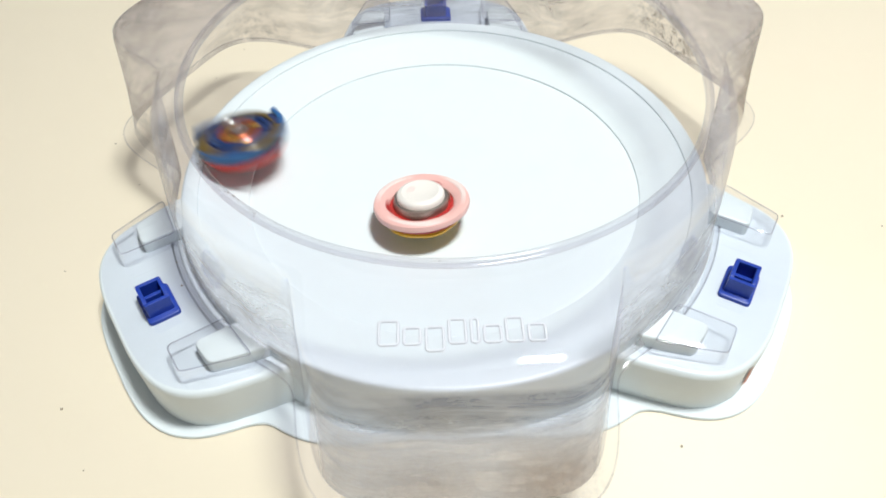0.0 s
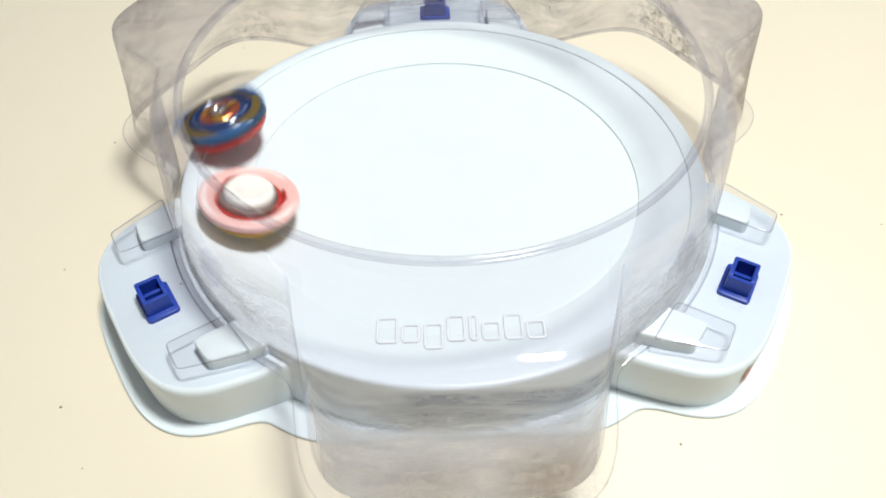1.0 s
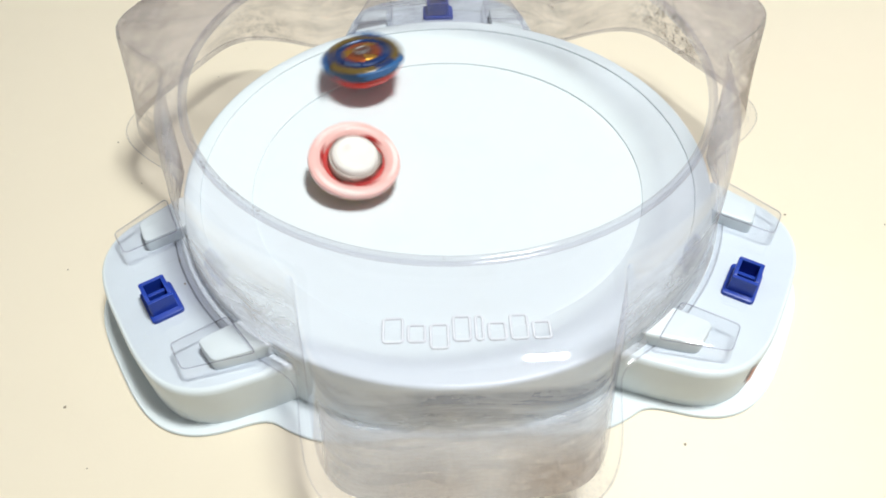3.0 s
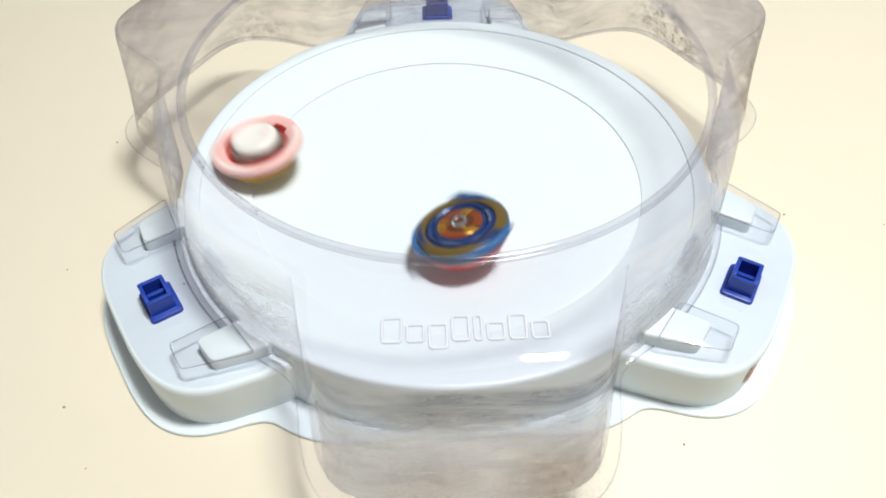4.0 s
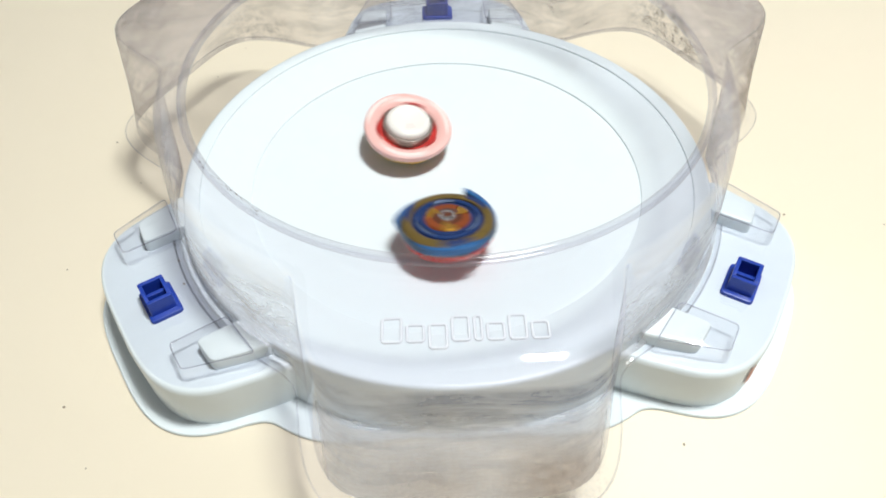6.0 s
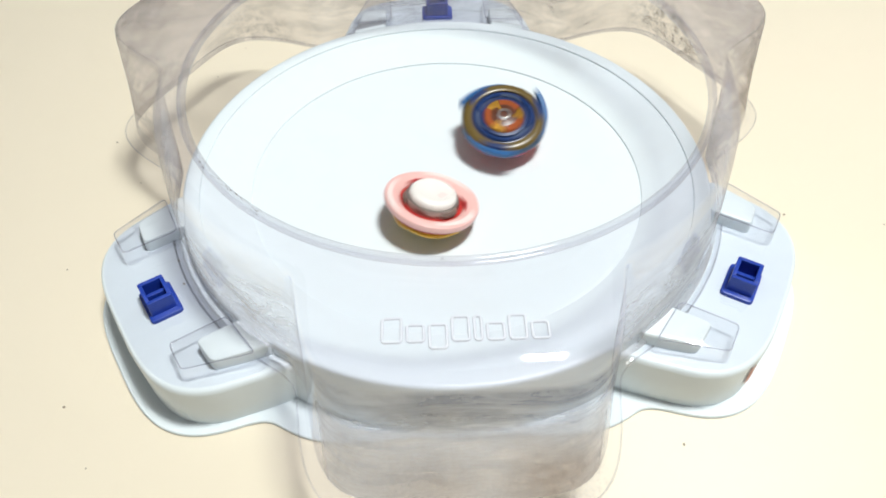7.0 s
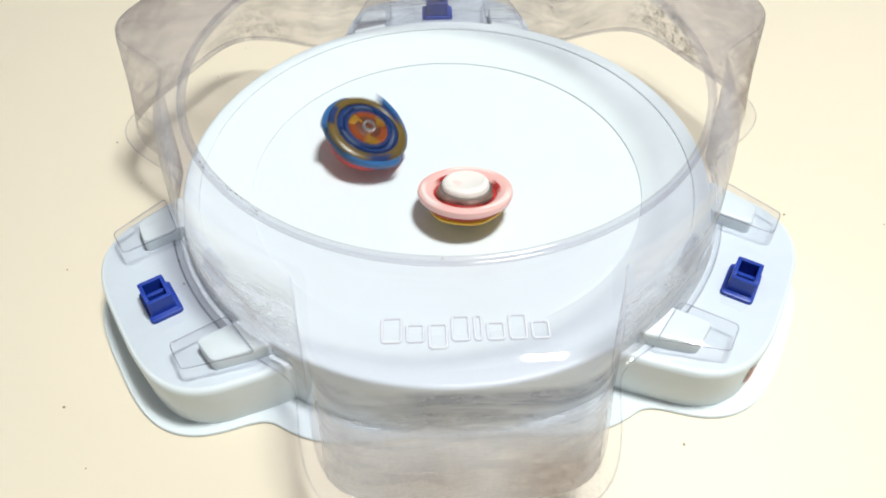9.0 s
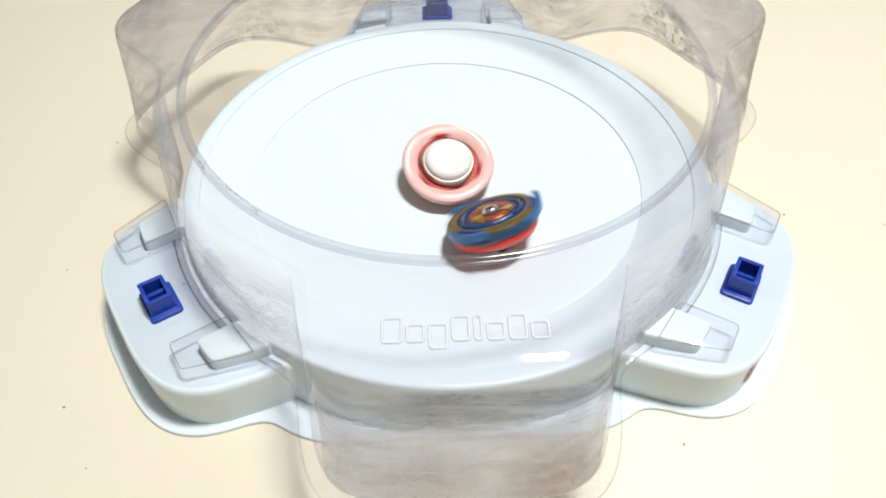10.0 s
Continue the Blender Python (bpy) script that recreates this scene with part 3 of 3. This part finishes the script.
# ---- spinning tops ----
def pink_top():
    t = new("spinning_top")
    tagged(t, "pink plastic spinning top with ivory cap, spinning in the arena", "spinning top", "battling tops")
    mesh_object("driver", *lathe([(0, 0), (1.5, 0.1), (2.2, 0.8), (3.2, 2.4), (8, 4), (9.5, 5), (9.5, 7), (0, 7)], 40), BLACK, t, "black plastic tip")
    mesh_object("disc", *lathe([(0, 6), (16.0, 6), (18.0, 6.8), (18.2, 8), (17.3, 9), (0, 9)], 60, lambda a: 1 + 0.02 * math.cos(6 * a)), YELLOW, t, "yellow disc")
    mesh_object("skirt", *lathe([(0, 9), (17.8, 9), (20.3, 11), (20.5, 12.6), (0, 12.6)], 60), CRIMSON, t)
    ring = lathe([(15.2, 12.6), (21.3, 12.4), (22.6, 13.4), (23.0, 15.0), (22.6, 16.4), (21.2, 17.2), (18.8, 16.9), (16.8, 16.0), (15.4, 14.8)], 72,
                 lambda a: 1 + 0.012 * math.cos(3 * a))
    r = mesh_object("ring", *ring, PINK, t, "glossy pink outer ring")
    for k in (0, 120, 240):
        mesh_object("inlay", *sector(18.8, 22.0, 15.4, 17.4, k, k + 64), PALE, r)
        mesh_object("notch", *sector(15.2, 17.4, 14.4, 16.55, k + 70, k + 100), CRIMSON, r)
    mesh_object("well", *lathe([(0, 12), (15.8, 12), (15.8, 13.4), (15.6, 14.0), (0, 14.0)], 48), RUBY, t)
    cl = mesh_object("collar", *lathe([(0, 13.5), (13.0, 13.5), (13.2, 16.2), (12.6, 17.8), (0, 17.8)], 48), STEEL, t, "grey metal collar")
    for k in (15, 135, 255):
        mesh_object("lug", *sector(11.0, 14.2, 14.2, 17.2, k, k + 34), TAUPE, cl)
    cp = mesh_object("cap", *lathe([(0, 17.4), (11.3, 17.4), (11.5, 18.2), (11.2, 20.0), (10.4, 20.9), (8.8, 21.4), (8.4, 21.2), (0, 21.2)], 48), CAPW, t, "ivory round cap")
    mesh_object("emblem", *sector(2.5, 7.2, 19.8, 21.35, 20, 75), PALE, cp)
    return t


def blue_top():
    t = new("spinning_top")
    tagged(t, "blue and gold spinning top with red base, spinning in the arena", "spinning top", "battling tops")
    mesh_object("driver", *lathe([(0, 0), (2, 0.1), (2.8, 0.8), (3.4, 3), (7.5, 5), (9.5, 7), (9.5, 9), (0, 9)], 40), BLACK, t, "black plastic tip")
    mesh_object("disc", *lathe([(0, 7.6), (15.5, 7.6), (18.8, 9.2), (20.6, 12.0), (20.4, 14), (0, 14)], 72, lambda a: 1 + 0.02 * math.cos(3 * a)), RED, t, "bright red disc")
    mesh_object("layer_base", *lathe([(0, 13.8), (20.8, 13.8), (22.0, 15), (22.2, 17.4), (21.4, 18.8), (0, 18.8)], 72, lambda a: 1 + 0.015 * math.cos(6 * a)), SLATE, t)
    mesh_object("olive_ring", *lathe([(16.6, 18.4), (21.2, 18.4), (21.3, 19.3), (20.4, 20.2), (17.4, 20.6), (16.6, 20.2)], 72), OLIVE, t, "dull olive gold ring")
    mesh_object("groove_ring", *lathe([(10.6, 18.4), (16.7, 18.4), (16.7, 19.2), (15.6, 19.4), (15.2, 20.4), (14.4, 20.4), (14.0, 19.4), (12.6, 19.2), (12.2, 20.2), (10.6, 20.4)], 60), NAVY, t)
    for k in (0, 120, 240):
        mesh_object("blade", *blade(k), SKY, t, "glossy azure blade")
        mesh_object("inlay", *sector(17.0, 20.8, 18.8, 20.75, k + 30, k + 66, 8), NAVY, t)
        # steel-blue arcs stand in for the glints that run round this ring
        mesh_object("glint_arc", *sector(12.9, 14.5, 19.6, 21.1, k + 82, k + 124, 8), STEELY, t, "worn steel-blue patch")
        mesh_object("rib", *sector(13.2, 15.4, 18.8, 21.0, k + 8, k + 78, 10), COBALT, t)
        mesh_object("fin", *sector(3.6, 10.6, 18.8, 21.7, k + 20, k + 62, 8, -0.6), GOLD, t, "gold fin")
        mesh_object("wedge", *sector(3.6, 10.6, 18.8, 21.3, k + 64, k + 138, 8), COPPER, t, "copper wedge")
    mesh_object("core", *lathe([(0, 18.4), (10.8, 18.4), (10.6, 19.8), (6, 21.6), (0, 21.6)], 48), UMBER, t)
    h = mesh_object("hub", *lathe([(2.1, 21.2), (2.1, 22.5), (2.5, 22.9), (3.2, 22.8), (3.7, 22.2), (3.9, 21), (0.2, 20.4), (0.2, 21.2)], 24), SILVER, t, "bright metal hub")
    mesh_object("bore", *lathe([(0, 20.9), (2.05, 20.9), (2.05, 21.5), (0, 21.5)], 12), BLACK, h)
    return t


def floor_height(r):
    return 18 + 8 * (r / 97) ** 2 if r < 97 else 26 + 0.378 * (r - 97)


def spinning(rows, first, last, rest):
    """Rows (seconds, tip x, tip y in mm, lean x, lean y) become a pose at every frame, turning on the axis all the while: first and last
    degrees a frame at the start and the end, rest degrees at the end."""
    n = frame(10.0)
    spin = [rest]
    for i in range(n - 1, 0, -1):
        spin.append(spin[-1] - (first + (last - first) * i / n))
    spin.reverse()
    out = []
    ts = [r[0] for r in rows]
    for i in range(n):
        t = i / FPS
        k = max(0, min(len(rows) - 2, sum(1 for q in ts if q <= t + 1e-9) - 1))
        vals = []
        for c in range(1, 5):
            p1, p2 = rows[k][c], rows[k + 1][c]
            h = ts[k + 1] - ts[k]
            m1 = (p2 - rows[k - 1][c]) / (ts[k + 1] - ts[k - 1]) if k > 0 else (p2 - p1) / h
            m2 = (rows[k + 2][c] - p1) / (ts[k + 2] - ts[k]) if k + 2 < len(rows) else (p2 - p1) / h
            f = (t - ts[k]) / h
            vals.append((2 * f ** 3 - 3 * f ** 2 + 1) * p1 + (f ** 3 - 2 * f ** 2 + f) * h * m1 + (3 * f ** 2 - 2 * f ** 3) * p2 + (f ** 3 - f ** 2) * h * m2)
        x, y, a, b = vals
        up = Vector((a, b, 1)).normalized()
        q = Vector((0, 0, 1)).rotation_difference(up)
        m = Matrix.Translation((x / 1000, y / 1000, floor_height(math.hypot(x, y)) / 1000 + 0.0003)) @ q.to_matrix().to_4x4() @ pose(0, 0, 0, 0, 0, spin[i])
        out.append((t, m))
    return out


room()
table()
CRUMBS = ((-165.4, -114.9, 0), (-147.4, -142.8, 0), (178.2, -3.9, 0), (-132.4, 153.3, 0), (-144.7, 121.5, 0), (96.9, -134.2, 0), (-191.2, 58.4, 0),
          (-168.4, 24.0, 0), (-189.1, -37.8, 0), (227.8, -11.4, 0), (-121.6, -56.4, 28), (-116.3, -69.8, 28), (-142.3, -39.8, 28))


def crumbs():
    for k, (x, y, z) in enumerate(CRUMBS):
        rnd = random.Random(k)
        r = 0.00035 + 0.0004 * rnd.random()
        b = bmesh.new()
        bmesh.ops.create_icosphere(b, subdivisions=1, radius=r)
        for v in b.verts:
            v.co *= 0.7 + 0.6 * rnd.random()
            v.co.z *= 0.6
        me = bpy.data.meshes.new("crumb")
        b.to_mesh(me)
        b.free()
        me.materials.append(SPECK)
        o = new("crumb", me)
        o.location = (x / 1000, y / 1000, z / 1000 + r * 0.35)
        tagged(o, "tiny dark brown crumb of dirt on the table" if z == 0 else "tiny dark crumb of dirt on the white ear", "crumb", "crumbs")


crumbs()
arena = stadium()
arena.rotation_euler = (0, 0, 0.0304)
rosy = pink_top()
azure = blue_top()


def motions():
    walk(rosy, spinning([
        (0, -10.3, -27.4, -0.06, 0.19), (0.1, -9.2, -27.9, -0.04, 0.23), (0.2, 33.8, -22.9, 0.06, 0.23),
        (0.3, 58.2, -10.5, 0.03, 0.20), (0.4, 57.7, 5.2, 0.07, 0.24), (0.5, 26.8, 19.2, 0.16, 0.22),
        (0.6, -21.3, 31.5, 0.16, 0.15), (0.7, -68.4, 29.1, 0.19, 0.12), (0.8, -99.5, 6.6, 0.19, 0.10),
        (0.9, -103.0, -17.2, 0.13, 0.09), (1, -92.6, -31.8, 0.17, 0.12), (1.1, -62.3, -53.7, 0.15, 0.01),
        (1.2, -23.0, -69.8, 0.13, 0.03), (1.3, 9.8, -66.1, 0.15, 0.21), (1.4, 26.9, -45.1, 0.19, 0.14),
        (1.5, 28.6, -17.6, 0.20, 0.05), (1.6, 20.6, 12.9, 0.20, 0.05), (1.7, -1.8, 25.9, 0.29, 0.06),
        (1.8, -18.0, 30.5, 0.38, 0.03), (1.9, -21.5, 20.4, 0.34, -0.01), (2, -12.7, 7.6, 0.26, -0.04),
        (2.1, 1.6, -0.9, 0.17, -0.01), (2.2, 14.4, 4.0, 0.17, -0.10), (2.3, 21.5, 20.2, 0.14, -0.22),
        (2.4, 22.0, 35.0, 0.11, -0.26), (2.5, 18.7, 42.5, 0.18, -0.25), (2.6, 7.7, 49.2, 0.18, -0.30),
        (2.7, -11.6, 49.1, 0.19, -0.35), (2.9, -50.2, 26.3, 0.19, -0.27), (3.1, -38.7, -13.3, 0.15, -0.17),
        (3.3, -6.7, -29.4, 0.10, -0.14), (3.45, 25.6, -5.1, 0.06, -0.13), (3.6, 9.4, 54.8, 0.08, -0.10),
        (3.7, -34.8, 73.5, 0.09, -0.03), (3.8, -80.1, 63.2, 0.11, 0.01), (3.9, -112.2, 30.8, -0.00, 0.05),
        (4, -92.0, 7.7, -0.14, 0.04), (4.1, -42.4, -24.2, -0.26, -0.07), (4.2, 3.9, -44.9, -0.05, -0.07),
        (4.3, 25.2, -26.4, 0.03, 0.04), (4.4, 32.9, 0.7, -0.00, 0.03), (4.5, 30.5, 15.2, 0.02, 0.06),
        (4.6, 22.7, 21.0, 0.03, 0.08), (4.7, 15.3, 20.0, 0.03, 0.03), (4.8, 9.2, 14.8, 0.02, 0.05),
        (4.9, 4.3, 8.8, 0.05, 0.04), (5, 0.2, 4.3, 0.12, 0.00), (5.1, -2.2, 0.3, 0.13, -0.08), (5.2, -3.5, 0.3, 0.15, -0.12),
        (5.3, 25.3, 38.2, 0.20, -0.13), (5.4, 42.6, 59.7, 0.15, -0.13), (5.5, 38.8, 63.2, 0.14, -0.25),
        (5.6, 28.6, 52.9, 0.14, -0.22), (5.7, 20.0, 38.5, 0.11, -0.23), (5.9, -7.8, 37.6, 0.13, -0.16),
        (6.1, -32.4, 20.0, 0.13, -0.12), (6.3, -31.6, -14.1, 0.18, -0.09), (6.5, -14.9, -30.7, 0.22, -0.04),
        (6.65, -3.3, -28.3, 0.21, 0.03), (6.8, 4.1, -23.0, 0.20, 0.07), (6.9, 1.8, -20.0, 0.21, 0.10),
        (7, -10.2, -27.4, 0.21, 0.17), (7.1, -22.5, -33.6, 0.20, 0.14), (7.2, -25.2, -31.4, 0.29, 0.08),
        (7.3, -21.2, -27.0, 0.29, 0.04), (7.4, -18.2, -20.5, 0.33, -0.01), (7.5, -14.5, -12.8, 0.32, -0.13),
        (7.6, -17.6, -8.2, 0.36, -0.11), (7.7, -24.4, 0.3, 0.21, -0.23), (7.8, -22.2, 2.7, 0.11, -0.26),
        (7.9, -15.1, 2.2, 0.06, -0.26), (8, -9.6, 2.1, 0.06, -0.30), (8.1, -1.9, 1.3, -0.05, -0.31),
        (8.2, 2.7, -1.9, -0.09, -0.30), (8.3, 13.7, 7.6, -0.10, -0.23), (8.4, 18.5, 7.4, -0.21, -0.13),
        (8.5, 18.4, 4.3, -0.24, -0.05), (8.6, 14.9, -2.3, -0.18, 0.01), (8.7, 9.4, -10.6, -0.02, 0.10),
        (8.8, 4.0, -11.4, 0.08, 0.14), (8.9, 2.1, -14.1, 0.05, 0.19), (9, 9.1, -22.2, -0.00, 0.26),
        (9.1, 8.0, -18.5, 0.02, 0.18), (9.2, 2.3, -15.8, 0.16, 0.14), (9.3, -1.9, -10.1, 0.25, 0.16),
        (9.4, -4.1, -7.6, 0.26, 0.12), (9.5, -7.4, -7.7, 0.27, -0.00), (9.6, -7.4, -3.0, 0.28, -0.07),
        (9.7, -7.9, 0.8, 0.26, -0.12), (9.8, -5.2, 4.4, 0.11, -0.26), (9.9, -2.0, 5.5, 0.04, -0.29),
        (10, -0.2, 6.7, 0.07, -0.29),
    ], 87, 66, 20))
    walk(azure, spinning([
        (0, -99.1, 8.9, -0.11, 0.16), (0.1, -56.9, -28.1, 0.01, 0.25), (0.2, -60.0, -60.4, 0.01, 0.23),
        (0.3, -39.4, -78.0, 0.02, 0.22), (0.4, 0.8, -78.9, 0.05, 0.25), (0.5, 42.0, -56.1, 0.19, 0.32),
        (0.6, 62.0, 3.4, 0.13, 0.34), (0.7, 42.3, 68.7, 0.19, 0.25), (0.8, -12.5, 104.5, 0.14, 0.20),
        (0.9, -74.9, 78.7, -0.03, 0.15), (1, -107.3, 19.3, -0.22, 0.13), (1.1, -59.8, -11.8, -0.04, 0.13),
        (1.2, -3.1, -16.1, 0.05, 0.07), (1.3, 44.4, 2.5, 0.09, -0.02), (1.4, 74.8, 40.8, -0.00, -0.11),
        (1.5, 68.5, 71.6, 0.02, -0.19), (1.6, 27.7, 70.4, 0.10, -0.15), (1.7, -8.1, 91.5, 0.09, -0.10),
        (1.8, -40.6, 79.5, 0.05, -0.07), (1.9, -60.7, 51.5, 0.08, -0.04), (2, -64.7, 13.8, 0.14, -0.06),
        (2.1, -40.3, -19.8, 0.12, -0.07), (2.2, -8.5, -35.3, 0.05, -0.06), (2.3, 25.4, -34.6, -0.06, -0.05),
        (2.4, 51.5, -22.3, -0.10, -0.02), (2.5, 62.2, 12.4, -0.06, 0.05), (2.6, 58.0, 49.4, -0.05, 0.06),
        (2.7, 47.3, 76.5, -0.09, 0.02), (2.9, -5.7, 92.9, -0.07, 0.08), (3.1, -78.5, 51.3, -0.05, 0.10),
        (3.3, -80.4, -25.8, -0.03, 0.09), (3.45, -19.0, -63.3, -0.03, 0.07), (3.6, 53.0, -15.6, -0.10, 0.11),
        (3.7, 48.6, 45.2, -0.12, 0.14), (3.8, 20.8, 28.3, -0.18, 0.17), (3.9, 9.8, -17.8, -0.27, 0.22),
        (4, 10.8, -49.3, -0.26, 0.18), (4.1, 22.3, -73.5, -0.23, 0.14), (4.2, 46.2, -79.7, -0.28, 0.11),
        (4.3, 56.4, -66.3, -0.18, 0.18), (4.4, 54.0, -49.8, -0.17, 0.29), (4.5, 37.8, -35.2, -0.09, 0.22),
        (4.6, 8.8, -42.2, 0.02, 0.28), (4.7, -16.6, -53.7, 0.05, 0.34), (4.8, -31.8, -62.9, 0.01, 0.36),
        (4.9, -41.0, -71.3, 0.02, 0.29), (5, -36.5, -80.6, 0.09, 0.33), (5.1, -20.2, -74.8, 0.01, 0.36),
        (5.2, -8.9, -48.7, -0.17, 0.32), (5.3, -40.3, -63.3, -0.15, 0.33), (5.4, -56.4, -70.8, -0.11, 0.33),
        (5.5, -52.0, -65.8, 0.01, 0.35), (5.6, -42.8, -55.7, 0.07, 0.44), (5.7, -36.6, -37.4, 0.04, 0.37),
        (5.9, -21.1, -39.9, 0.02, 0.24), (6.1, 23.9, -46.4, -0.08, 0.15), (6.3, 50.7, 1.6, -0.13, 0.04),
        (6.5, 25.3, 55.7, -0.03, -0.05), (6.65, -1.0, 68.2, 0.04, -0.16), (6.8, -4.8, 64.0, 0.07, -0.22),
        (6.9, 4.9, 40.5, 0.05, -0.24), (7, 30.3, 35.4, -0.01, -0.26), (7.1, 48.3, 47.5, 0.00, -0.25),
        (7.2, 61.8, 56.0, -0.02, -0.25), (7.3, 65.5, 59.2, -0.01, -0.24), (7.4, 59.7, 47.6, -0.14, -0.17),
        (7.5, 44.7, 26.1, -0.16, -0.10), (7.6, 35.9, -0.5, -0.10, -0.08), (7.7, 45.5, -20.9, -0.12, 0.03),
        (7.8, 51.1, -36.8, -0.21, 0.14), (7.9, 53.0, -48.3, -0.26, 0.22), (8, 46.4, -54.5, -0.25, 0.30),
        (8.1, 32.4, -55.5, -0.08, 0.37), (8.2, 9.9, -52.7, 0.07, 0.46), (8.3, -11.2, -63.8, 0.18, 0.53),
        (8.4, -26.0, -67.1, 0.18, 0.47), (8.5, -39.4, -60.8, 0.19, 0.34), (8.6, -49.1, -51.8, 0.23, 0.26),
        (8.7, -54.8, -37.7, 0.32, 0.19), (8.8, -54.7, -17.9, 0.46, 0.04), (8.9, -48.4, 0.7, 0.43, -0.05),
        (9, -47.8, 24.6, 0.43, -0.13), (9.1, -39.0, 43.0, 0.32, -0.29), (9.2, -24.4, 53.1, 0.18, -0.36),
        (9.3, -5.1, 55.7, -0.04, -0.40), (9.4, 13.5, 51.2, -0.20, -0.42), (9.5, 34.2, 40.4, -0.38, -0.39),
        (9.6, 45.6, 25.4, -0.42, -0.19), (9.7, 50.0, 5.1, -0.43, 0.00), (9.8, 47.0, -16.0, -0.37, 0.15),
        (9.9, 37.1, -33.3, -0.31, 0.31), (10, 26.1, -45.5, -0.34, 0.47),
    ], 87, 44, -48))


motions()
